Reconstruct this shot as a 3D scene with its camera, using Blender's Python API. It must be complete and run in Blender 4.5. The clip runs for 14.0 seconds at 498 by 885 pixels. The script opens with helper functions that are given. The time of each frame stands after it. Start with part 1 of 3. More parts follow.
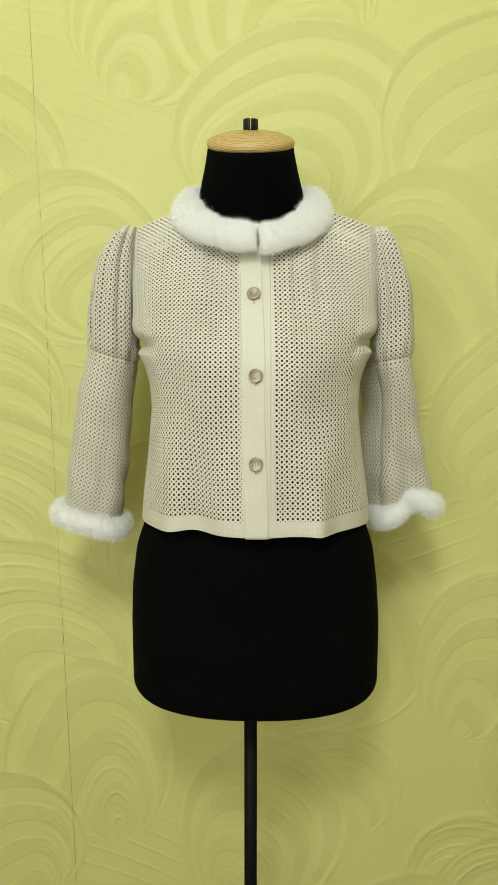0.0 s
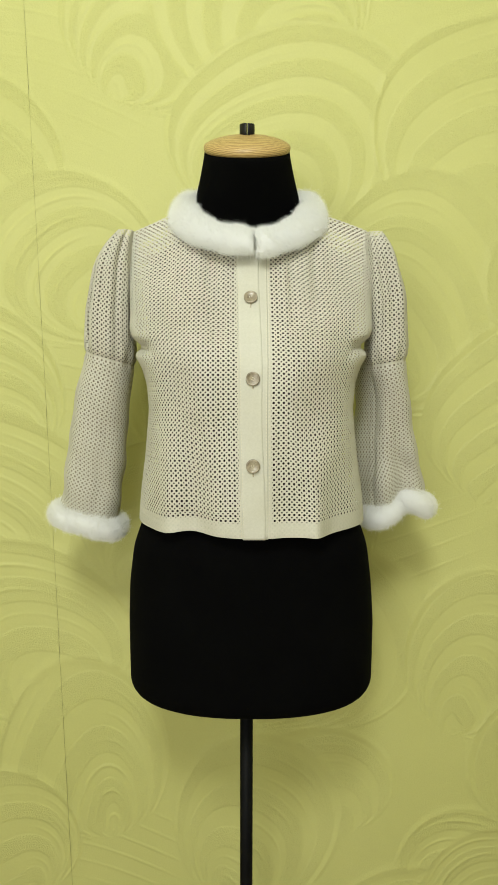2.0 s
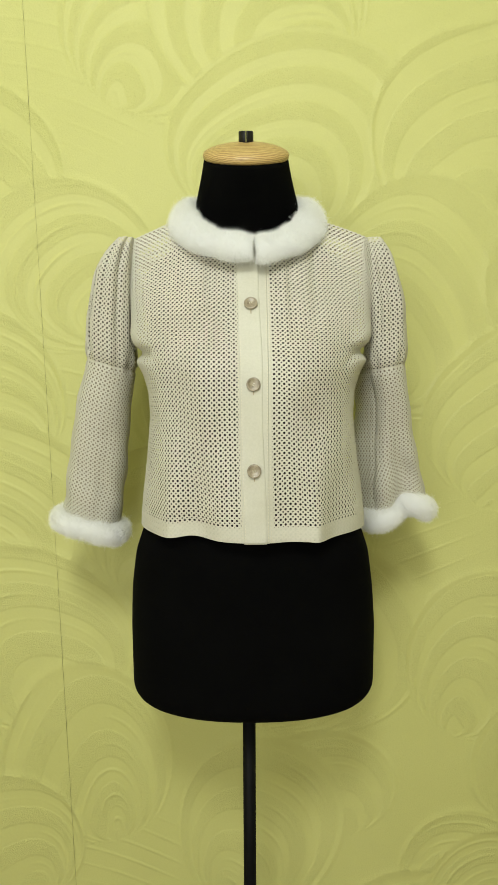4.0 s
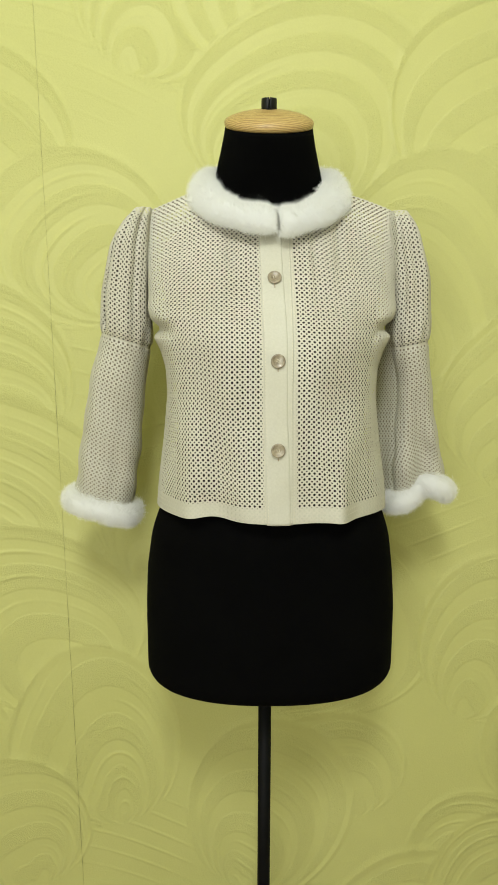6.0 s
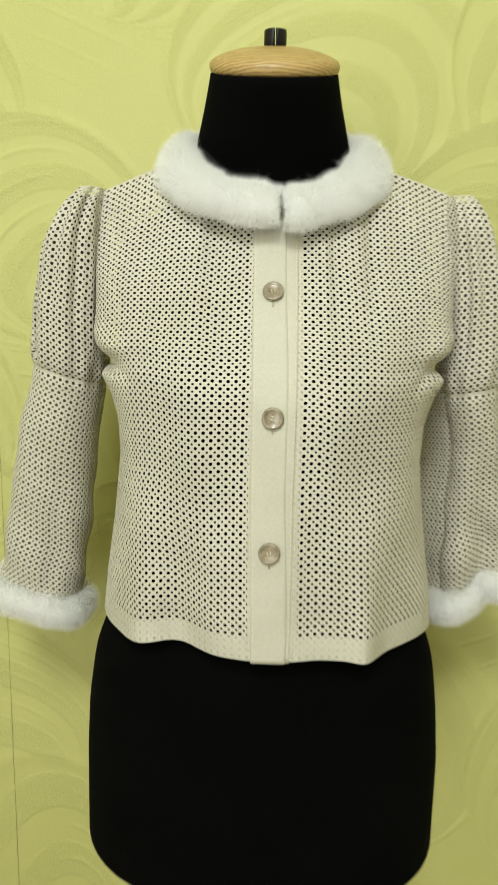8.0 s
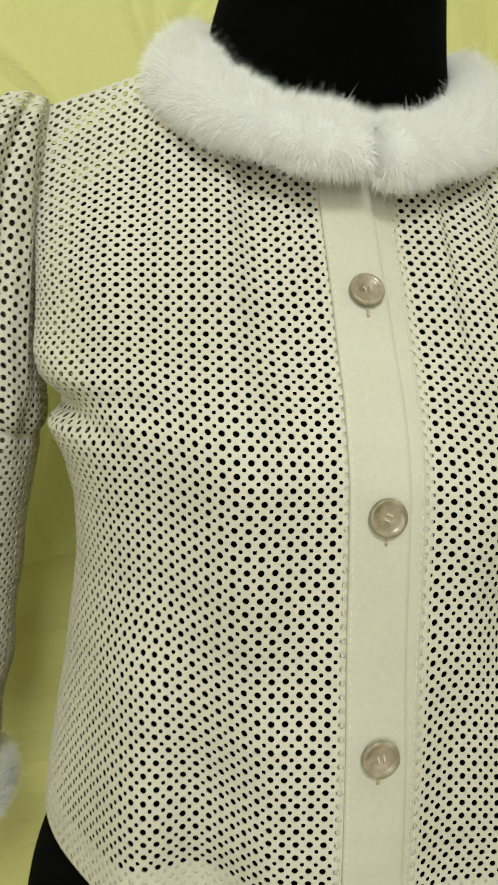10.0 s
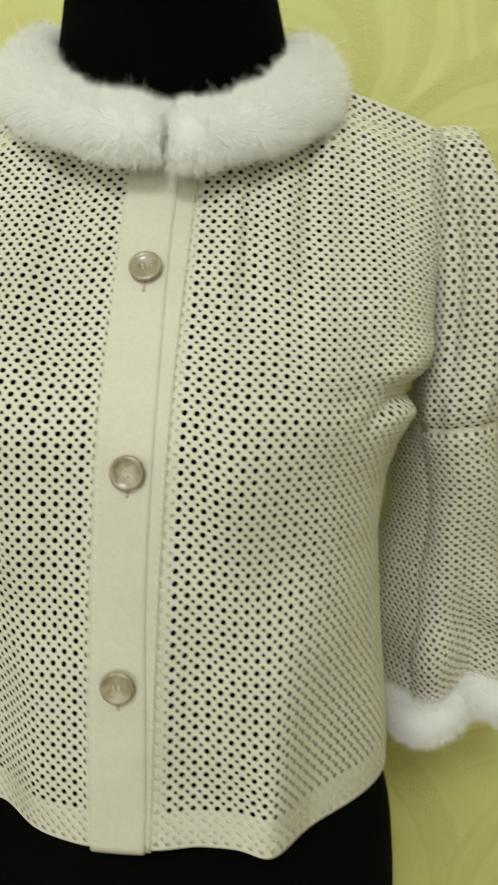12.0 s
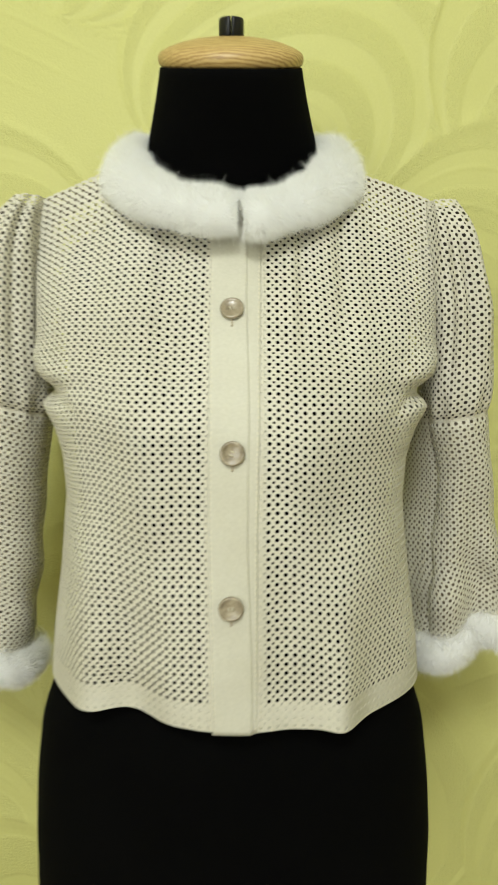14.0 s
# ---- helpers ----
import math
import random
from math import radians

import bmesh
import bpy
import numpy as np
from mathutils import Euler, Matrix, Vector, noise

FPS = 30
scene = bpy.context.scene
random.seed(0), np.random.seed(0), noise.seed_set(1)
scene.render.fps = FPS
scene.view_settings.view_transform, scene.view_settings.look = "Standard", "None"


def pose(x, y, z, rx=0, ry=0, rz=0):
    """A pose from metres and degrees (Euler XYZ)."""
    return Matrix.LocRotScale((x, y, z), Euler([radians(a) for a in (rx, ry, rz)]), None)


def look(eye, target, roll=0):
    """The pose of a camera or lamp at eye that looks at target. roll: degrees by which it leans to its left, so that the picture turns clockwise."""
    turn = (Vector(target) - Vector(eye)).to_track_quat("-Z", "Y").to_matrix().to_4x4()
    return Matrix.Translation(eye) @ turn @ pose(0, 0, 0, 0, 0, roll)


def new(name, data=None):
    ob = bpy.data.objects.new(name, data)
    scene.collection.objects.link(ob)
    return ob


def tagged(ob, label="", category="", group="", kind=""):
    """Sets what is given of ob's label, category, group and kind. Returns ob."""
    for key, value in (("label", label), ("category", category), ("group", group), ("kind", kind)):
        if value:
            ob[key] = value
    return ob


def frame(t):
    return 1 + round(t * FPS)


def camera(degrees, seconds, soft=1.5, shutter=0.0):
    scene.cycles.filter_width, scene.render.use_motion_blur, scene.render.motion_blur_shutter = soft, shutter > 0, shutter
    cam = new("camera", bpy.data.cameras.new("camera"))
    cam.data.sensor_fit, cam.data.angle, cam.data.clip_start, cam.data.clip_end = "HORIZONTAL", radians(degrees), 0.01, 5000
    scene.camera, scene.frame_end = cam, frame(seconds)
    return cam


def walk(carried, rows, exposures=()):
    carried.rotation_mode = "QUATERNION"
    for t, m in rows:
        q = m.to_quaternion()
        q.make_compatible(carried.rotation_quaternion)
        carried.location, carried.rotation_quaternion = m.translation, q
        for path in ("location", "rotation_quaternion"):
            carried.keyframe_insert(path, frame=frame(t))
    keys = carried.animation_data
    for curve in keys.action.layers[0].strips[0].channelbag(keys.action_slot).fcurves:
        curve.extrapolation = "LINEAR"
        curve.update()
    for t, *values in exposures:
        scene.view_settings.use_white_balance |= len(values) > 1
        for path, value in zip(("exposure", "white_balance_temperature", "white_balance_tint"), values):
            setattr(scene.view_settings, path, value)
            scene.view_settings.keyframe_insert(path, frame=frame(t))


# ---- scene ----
cam = camera(39.0, 14.0, soft=1.15, shutter=0.5)
PATH = [
    (0, (0.0072, -1.0422, 1.2588), (-0.0198, 0.7443, 1.0383), -0.0),
    (0.5, (0.0036, -1.0431, 1.2651), (-0.0099, 0.7398, 1.0167), 0.0),
    (1, (0.0027, -1.0476, 1.2642), (-0.0036, 0.7353, 1.0185), 0.1),
    (1.5, (0.0153, -1.0395, 1.2534), (-0.0144, 0.7461, 1.0248), -0.1),
    (2, (-0.0054, -1.0530, 1.2678), (-0.0009, 0.7326, 1.0383), 0.1),
    (2.5, (-0.0045, -1.0566, 1.2705), (-0.0027, 0.7290, 1.0482), -0.2),
    (5, (-0.0171, -1.0602, 1.2732), (-0.0090, 0.7254, 1.0455), -0.3),
    (5.5, (-0.0306, -1.0458, 1.2651), (-0.0216, 0.7380, 1.0257), 0.6),
    (6, (-0.0576, -1.0332, 1.2642), (-0.0144, 0.7461, 0.9960), 0.2),
    (6.5, (-0.0648, -0.9981, 1.2696), (0.0279, 0.7776, 0.9951), -0.1),
    (7, (-0.0360, -0.9117, 1.2867), (0.0522, 0.8658, 1.0194), 0.1),
    (7.5, (0.0054, -0.8253, 1.2903), (0.0198, 0.9567, 1.0347), 0.8),
    (8, (-0.0009, -0.7173, 1.2975), (-0.0513, 1.0638, 1.0410), 1.5),
    (8.2, (-0.0252, -0.6651, 1.2984), (-0.0621, 1.1169, 1.0437), 1.8),
    (10.3, (-0.122, -0.430, 1.315), (0.270, 1.514, 1.054), 2.5),
    (10.5, (-0.126, -0.431, 1.322), (0.306, 1.501, 1.037), 2.5),
    (11, (-0.089, -0.444, 1.315), (0.227, 1.510, 1.024), 2.3),
    (11.5, (0.010, -0.454, 1.321), (0.100, 1.520, 1.007), 3.4),
    (12, (0.081, -0.480, 1.313), (-0.006, 1.490, 0.983), 3.1),
    (12.5, (0.116, -0.506, 1.295), (0.048, 1.468, 0.980), 2.2),
    (13, (0.109, -0.522, 1.285), (0.067, 1.452, 0.963), 2.1),
    (13.5, (0.086, -0.559, 1.301), (0.010, 1.426, 1.063), 1.9),
    (14, (0.021, -0.639, 1.304), (-0.005, 1.346, 1.064), 0.6),
]
walk(cam, [(t, look(e, a, r)) for t, e, a, r in PATH],
     exposures=[(0.0, -0.02), (7.0, -0.03), (8.2, -0.06), (10.3, -0.28), (11.0, -0.32), (12.0, -0.30), (12.5, -0.14), (13.0, -0.04), (13.5, 0.02), (14.0, -0.06)])

# ---------------------------------------------------------------- light
world = bpy.data.worlds.new("world")
scene.world = world
world.use_nodes = True
world.node_tree.nodes["Background"].inputs[0].default_value = (0.9, 0.95, 1.0, 1)
world.node_tree.nodes["Background"].inputs[1].default_value = 0.05


def area(name, eye, target, sx, sy, watts, colour):
    d = bpy.data.lights.new(name, "AREA")
    d.shape, d.size, d.size_y, d.energy, d.color = "RECTANGLE", sx, sy, watts, colour
    ob = new(name, d)
    ob.matrix_world = look(eye, target)
    return ob


# a ceiling light in front of the form, and soft fill added behind the camera
area("ceiling_light", (-0.18, -1.95, 2.7), (0.0, 0.2, 1.1), 0.45, 0.45, 35, (0.92, 0.96, 0.93))
area("fill_light", (-0.5, -2.55, 1.4), (0.0, 0.0, 1.1), 1.4, 1.4, 36, (0.93, 0.97, 0.97))

# ---------------------------------------------------------------- materials
def material(name, rough=0.6, metal=0.0):
    m = bpy.data.materials.new(name)
    m.use_nodes = True
    nt = m.node_tree
    b = nt.nodes["Principled BSDF"]
    b.inputs["Roughness"].default_value, b.inputs["Metallic"].default_value = rough, metal
    return m, nt, b


def noise_node(nt, scale, detail=4.0, vec=None, rough=0.55):
    n = nt.nodes.new("ShaderNodeTexNoise")
    n.inputs["Scale"].default_value, n.inputs["Detail"].default_value = scale, detail
    n.inputs["Roughness"].default_value = rough
    if vec is not None:
        nt.links.new(vec, n.inputs["Vector"])
    return n.outputs["Fac"]


def ramp(nt, fac, *stops):
    r = nt.nodes.new("ShaderNodeValToRGB")
    e = r.color_ramp.elements
    while len(e) < len(stops):
        e.new(0.5)
    for el, (p, c) in zip(e, stops):
        el.position, el.color = p, (*c, 1)
    nt.links.new(fac, r.inputs["Fac"])
    return r.outputs["Color"]


def mix(nt, a, b, fac, mode="MIX"):
    n = nt.nodes.new("ShaderNodeMix")
    n.data_type, n.blend_type = "RGBA", mode
    for sock, v in ((n.inputs[0], fac), (n.inputs[6], a), (n.inputs[7], b)):
        if isinstance(v, (int, float)):
            sock.default_value = v
        elif isinstance(v, tuple):
            sock.default_value = (*v, 1)
        else:
            nt.links.new(v, sock)
    return n.outputs[2]


def bump(nt, b, height, dist, strength=1.0, base=None):
    n = nt.nodes.new("ShaderNodeBump")
    n.inputs["Distance"].default_value, n.inputs["Strength"].default_value = dist, strength
    nt.links.new(height, n.inputs["Height"])
    if base is not None:
        nt.links.new(base, n.inputs["Normal"])
    nt.links.new(n.outputs[0], b.inputs["Normal"])
    return n.outputs[0]


def coords(nt, sx=1.0, sy=1.0, sz=1.0):
    c = nt.nodes.new("ShaderNodeTexCoord")
    m = nt.nodes.new("ShaderNodeMapping")
    m.inputs["Scale"].default_value = (sx, sy, sz)
    nt.links.new(c.outputs["Object"], m.inputs["Vector"])
    return m.outputs[0]


def leather_material(name, c0, c1, grain=0.00016, creases=0.0):
    m, nt, b = material(name, 0.62)
    v = coords(nt)
    big = noise_node(nt, 14, 3, v)
    fine = noise_node(nt, 420, 3, v)
    col = mix(nt, ramp(nt, big, (0.3, c0), (0.7, c1)), ramp(nt, fine, (0.3, (0.86, 0.86, 0.84)), (0.7, (1, 1, 1))), 0.5, "MULTIPLY")
    nt.links.new(col, b.inputs["Base Color"])
    b.inputs["Specular IOR Level"].default_value = 0.35
    n1 = bump(nt, b, fine, grain)
    n2 = bump(nt, b, noise_node(nt, 45, 3, v), 0.0012, 0.6, n1)
    if creases:
        bump(nt, b, noise_node(nt, 1.0, 2, coords(nt, 9, 9, 46)), creases, 0.8, n2)
    return m


LEATHER = leather_material("ivory_leather", (0.59, 0.56, 0.455), (0.655, 0.628, 0.525))
FACING = leather_material("smooth_ivory_leather", (0.565, 0.542, 0.438), (0.61, 0.592, 0.495), 0.00008, 0.0014)


SUEDE = leather_material("brown_suede", (0.17, 0.13, 0.085), (0.22, 0.17, 0.115))
# the shade inside the sleeves as colour, for tubes added behind the holes
PUFF_SHADE = leather_material("dark_inside_shade", (0.05, 0.04, 0.028), (0.08, 0.064, 0.044))
LOWER_SHADE = leather_material("pale_inside_shade", (0.25, 0.21, 0.15), (0.31, 0.265, 0.19))


def cloth_material():
    m, nt, b = material("black_jersey", 0.95)
    v = coords(nt)
    weave = noise_node(nt, 900, 2, v)
    nt.links.new(ramp(nt, noise_node(nt, 9, 3, v), (0.3, (0.001, 0.001, 0.001)), (0.7, (0.002, 0.002, 0.0019))), b.inputs["Base Color"])
    b.inputs["Specular IOR Level"].default_value = 0.05
    bump(nt, b, weave, 0.0003)
    return m


CLOTH = cloth_material()


def wallpaper_material():
    m, nt, b = material("lime_wallpaper", 0.55)
    v = coords(nt)
    at = nt.nodes.new("ShaderNodeAttribute")
    at.attribute_name = "grain"
    big = noise_node(nt, 2.2, 4, v)
    col = ramp(nt, big, (0.3, (0.562, 0.556, 0.198)), (0.7, (0.607, 0.597, 0.227)))
    stipple = noise_node(nt, 330, 3, v, 0.7)
    col = mix(nt, col, ramp(nt, stipple, (0.35, (0.9, 0.9, 0.86)), (0.65, (1, 1, 1))), 0.35, "MULTIPLY")
    nt.links.new(col, b.inputs["Base Color"])
    b.inputs["Specular IOR Level"].default_value = 0.3
    mul = nt.nodes.new("ShaderNodeMath")
    mul.operation = "MULTIPLY"
    nt.links.new(at.outputs["Fac"], mul.inputs[0])
    nt.links.new(stipple, mul.inputs[1])
    n1 = bump(nt, b, mul.outputs[0], 0.0016)
    bump(nt, b, noise_node(nt, 160, 3, v), 0.0003, 0.7, n1)
    return m


WALLPAPER = wallpaper_material()


def plain_material(name, c0, c1, rough=0.7, scale=6, bumps=0.0005, bump_scale=120, metal=0.0):
    m, nt, b = material(name, rough, metal)
    v = coords(nt)
    nt.links.new(ramp(nt, noise_node(nt, scale, 4, v), (0.3, c0), (0.7, c1)), b.inputs["Base Color"])
    bump(nt, b, noise_node(nt, bump_scale, 3, v), bumps)
    return m


def wood_material():
    m, nt, b = material("turned_wood", 0.42)
    v = coords(nt, 1.0, 5.0, 5.0)
    w = nt.nodes.new("ShaderNodeTexWave")
    w.wave_type, w.bands_direction = "RINGS", "X"
    w.inputs["Scale"].default_value, w.inputs["Distortion"].default_value = 22, 6.0
    w.inputs["Detail"].default_value, w.inputs["Detail Scale"].default_value = 3, 1.2
    nt.links.new(v, w.inputs["Vector"])
    fine = noise_node(nt, 260, 3, coords(nt, 0.25, 3, 3))
    col = ramp(nt, w.outputs["Fac"], (0.1, (0.36, 0.225, 0.075)), (0.5, (0.52, 0.36, 0.135)), (0.95, (0.58, 0.42, 0.175)))
    col = mix(nt, col, ramp(nt, fine, (0.35, (0.82, 0.76, 0.66)), (0.6, (1, 1, 1))), 0.6, "MULTIPLY")
    nt.links.new(col, b.inputs["Base Color"])
    bump(nt, b, fine, 0.0002)
    return m


WOOD = wood_material()
def dull(m, level):
    m.node_tree.nodes["Principled BSDF"].inputs["Specular IOR Level"].default_value = level
    return m


BLACK = dull(plain_material("black_plastic", (0.003, 0.003, 0.003), (0.006, 0.006, 0.006), 0.35, 60, 0.00005, 400), 0.3)
POLE = dull(plain_material("black_painted_metal", (0.002, 0.002, 0.002), (0.004, 0.004, 0.004), 0.6, 30, 0.00005, 300), 0.12)
PAINT = plain_material("room_paint", (0.70, 0.69, 0.52), (0.75, 0.74, 0.58), 0.8)
CEILING = plain_material("ceiling_paint", (0.78, 0.78, 0.75), (0.82, 0.82, 0.79), 0.9)
FLOOR = plain_material("floor_laminate", (0.22, 0.15, 0.09), (0.30, 0.21, 0.13), 0.45, 9)
GAP = plain_material("seam_backing", (0.34, 0.32, 0.11), (0.40, 0.38, 0.14), 0.9)
THREAD = plain_material("cream_thread", (0.60, 0.56, 0.43), (0.70, 0.66, 0.52), 0.8, 300)
DARKTHREAD = plain_material("buttonhole_thread", (0.40, 0.33, 0.22), (0.50, 0.43, 0.30), 0.8, 300)


def button_material():
    m, nt, b = material("horn_button", 0.3)
    v = coords(nt)
    n = noise_node(nt, 130, 4, v)
    nt.links.new(ramp(nt, n, (0.32, (0.175, 0.14, 0.085)), (0.5, (0.29, 0.24, 0.16)), (0.7, (0.42, 0.365, 0.265))), b.inputs["Base Color"])
    b.inputs["Coat Weight"].default_value = 0.25
    b.inputs["Coat Roughness"].default_value = 0.08
    return m


BUTTON = button_material()


def fur_material(name, through_light):
    m, nt, b = material(name, 0.7)
    g = nt.nodes.new("ShaderNodeNewGeometry")
    col = ramp(nt, g.outputs["Random Per Island"], (0.0, (0.95, 0.95, 0.93)), (0.9, (0.99, 0.99, 0.97)))
    nt.links.new(col, b.inputs["Base Color"])
    b.inputs["Specular IOR Level"].default_value = 0.2
    b.inputs["Sheen Weight"].default_value = 0.35
    b.inputs["Sheen Roughness"].default_value = 0.4
    tr = nt.nodes.new("ShaderNodeBsdfTranslucent")
    nt.links.new(col, tr.inputs["Color"])
    mx = nt.nodes.new("ShaderNodeMixShader")
    mx.inputs[0].default_value = through_light
    nt.links.new(b.outputs[0], mx.inputs[1])
    nt.links.new(tr.outputs[0], mx.inputs[2])
    nt.links.new(mx.outputs[0], nt.nodes["Material Output"].inputs["Surface"])
    return m


FUR = fur_material("white_mink", 0.42)
UNDERFUR = fur_material("white_underfur", 0.36)


# ---------------------------------------------------------------- mesh helpers
def mesh_object(name, verts, faces, mat, parent=None, label="", smooth=True):
    me = bpy.data.meshes.new(name)
    me.from_pydata([tuple(p) for p in verts], [], [tuple(f) for f in faces])
    me.materials.append(mat)
    if smooth:
        me.polygons.foreach_set("use_smooth", [True] * len(me.polygons))
    me.update()
    ob = new(name, me)
    if parent is not None:
        ob.parent = parent
    if label:
        tagged(ob, label)
    return ob


def part(name, bm, mat, parent, label="", smooth=True):
    me = bpy.data.meshes.new(name)
    bmesh.ops.recalc_face_normals(bm, faces=bm.faces[:])
    bm.to_mesh(me)
    bm.free()
    me.materials.append(mat)
    if smooth:
        me.polygons.foreach_set("use_smooth", [True] * len(me.polygons))
    ob = new(name, me)
    if parent is not None:
        ob.parent = parent
    if label:
        tagged(ob, label)
    return ob


def box(name, lo, hi, mat):
    bm = bmesh.new()
    bmesh.ops.create_cube(bm, size=1)
    for v in bm.verts:
        v.co = Vector([(l + h) / 2 + c * (h - l) for c, l, h in zip(v.co, lo, hi)])
    return part(name, bm, mat, None, smooth=False)


def rings(name, loops, mat, parent=None, label="", cap=True):
    """A skin over closed loops of equal length."""
    n = len(loops[0])
    verts = [p for lo in loops for p in lo]
    faces = [(k * n + i, k * n + (i + 1) % n, (k + 1) * n + (i + 1) % n, (k + 1) * n + i) for k in range(len(loops) - 1) for i in range(n)]
    if cap:
        faces += [tuple(range(n))[::-1], tuple(range((len(loops) - 1) * n, len(loops) * n))]
    return mesh_object(name, verts, faces, mat, parent, label)


def lathe(profile, n=32):
    return [[(r * math.cos(2 * math.pi * i / n), r * math.sin(2 * math.pi * i / n), z) for i in range(n)] for r, z in profile]


def placed(loops, m):
    return [[tuple(m @ Vector(p)) for p in lo] for lo in loops]


def curve_of(table):
    xs = [r[0] for r in table]
    return lambda z, k=1: np.interp(z, xs, [r[k] for r in table])


def smooth_of(table, half=0.022):
    """Piecewise-linear table, rounded off."""
    xs = np.array([r[0] for r in table])
    lo, hi = xs[0], xs[-1]
    grid = np.linspace(lo, hi, 400)
    w = max(3, int(half / ((hi - lo) / 400)))
    cols = []
    for k in range(1, len(table[0])):
        y = np.interp(grid, xs, [r[k] for r in table])
        pad = np.concatenate([np.full(w, y[0]), y, np.full(w, y[-1])])
        ker = np.hanning(2 * w + 1)
        cols.append(np.convolve(pad, ker / ker.sum(), "valid"))
    return lambda z, k=1: np.interp(z, grid, cols[k - 1])


def gauss(x, c, w):
    return np.exp(-((x - c) / w) ** 2)


# ---------------------------------------------------------------- the room
WALL_Y = 0.243
tagged(box("floor", (-1.6, -2.6, -0.1), (1.6, 0.36, 0.0), FLOOR), "brown laminate floor of the workshop", "floor", kind="structure")
tagged(box("ceiling", (-1.6, -2.6, 3.3), (1.6, 0.36, 3.4), CEILING), "plain white painted ceiling", "ceiling", kind="structure")
tagged(box("wall_west", (-1.7, -2.6, 0), (-1.6, 0.36, 3.3), PAINT), "plain pale painted side wall", "wall", kind="structure")
tagged(box("wall_east", (1.6, -2.6, 0), (1.7, 0.36, 3.3), PAINT), "plain pale painted side wall", "wall", kind="structure")
tagged(box("wall_south", (-1.6, -2.7, 0), (1.6, -2.6, 3.3), PAINT), "plain pale painted wall", "wall", kind="structure")
wall = tagged(box("wall_north", (-1.6, WALL_Y + 0.0022, 0), (1.6, 0.36, 3.3), GAP), "wall covered with embossed lime green wallpaper", "wall", kind="structure")


def swirl_relief(x, z):
    """Height in metres and grain mask of the embossed pattern: leaning shells of nested arcs that spring from one foot and overlap."""
    wx = x + 0.016 * np.sin(5.1 * z + 1.3) + 0.010 * np.sin(11.0 * x + 6.0 * z)
    wz = z + 0.016 * np.sin(4.3 * x + 0.7) + 0.009 * np.sin(9.0 * z + 7.0 * x)

    def ridges(k, sharp=0.075):
        fr = k - np.floor(k)
        return np.exp(-((fr - 0.5) / sharp) ** 2) - 0.75 * np.exp(-((fr - 0.5 - 1.9 * sharp) / sharp) ** 2)

    k0 = (wz + 0.07 * np.sin(5.5 * wx + 0.8)) / 0.040
    # strokes of the brush swell, break off and start again
    worn = 0.55 + 0.75 * np.sin(13 * wx + 4 * wz + 1.0) * np.sin(9 * wz - 5 * wx + 0.4) + 0.35 * np.sin(31 * wx - 17 * wz)
    worn = np.clip(worn, 0.0, 1.25)
    h = ridges(k0, 0.036) * (0.5 + 0.5 * np.sin(3.1 * wx + 8 * wz)) * worn
    grain = np.full_like(x, 0.35)
    rnd = random.Random(19)
    fans = []
    for row in range(13):
        for col in range(-4, 5):
            fx = col * 0.43 + (0.215 if row % 2 else 0.0) + rnd.uniform(-0.07, 0.07) - 0.225
            fz = 2.60 - row * 0.225 + rnd.uniform(-0.05, 0.05)
            fans.append((fx, fz, rnd.uniform(0.120, 0.220), rnd.choice((-1, 1)) * rnd.uniform(0.15, 0.75), rnd.uniform(0.85, 1.3), rnd.uniform(0.0140, 0.0290)))
    for fx, fz, rad, lean, wide, step in fans:
        dx, dz = (wx - fx) / wide, wz - fz
        u = dx * math.cos(lean) + dz * math.sin(lean)
        v = -dx * math.sin(lean) + dz * math.cos(lean)
        far = np.sqrt(u * u + v * v)
        # radius of the circle through this point that touches the foot
        r = far * far / (2 * np.maximum(v, 1e-4))
        inside = (v > 0.002) & (r < rad)
        bend = np.arctan2(u, v)
        k = r / step + 0.32 * np.sin(2.0 * bend + fx * 9) + 0.22 * np.sin(4.7 * bend + fz * 11)
        gap = step * np.minimum(far / np.maximum(r, 1e-4), 1.6)
        fade = np.clip((gap - 0.003) / 0.006, 0.0, 1.0) * (0.62 + 0.38 * np.sin(bend * 2.2 + fz * 7 + fx * 5))
        near = np.clip(far / 0.03, 0.2, 1.0)
        h = np.where(inside, ridges(k, 0.0013 / step) * fade * near * worn, h)
        rim = np.exp(-((r - rad) / (0.0022 + 0.02 * rad)) ** 2) * (v > 0.002)
        h = np.maximum(h, rim * 0.9 * near)
        grain = np.where(inside, np.floor(k) % 2, grain)

    def soften(f):
        f[1:-1] = 0.25 * f[:-2] + 0.5 * f[1:-1] + 0.25 * f[2:]
        f[:, 1:-1] = 0.25 * f[:, :-2] + 0.5 * f[:, 1:-1] + 0.25 * f[:, 2:]
        return f

    return soften(h) * 0.0019, soften(grain)


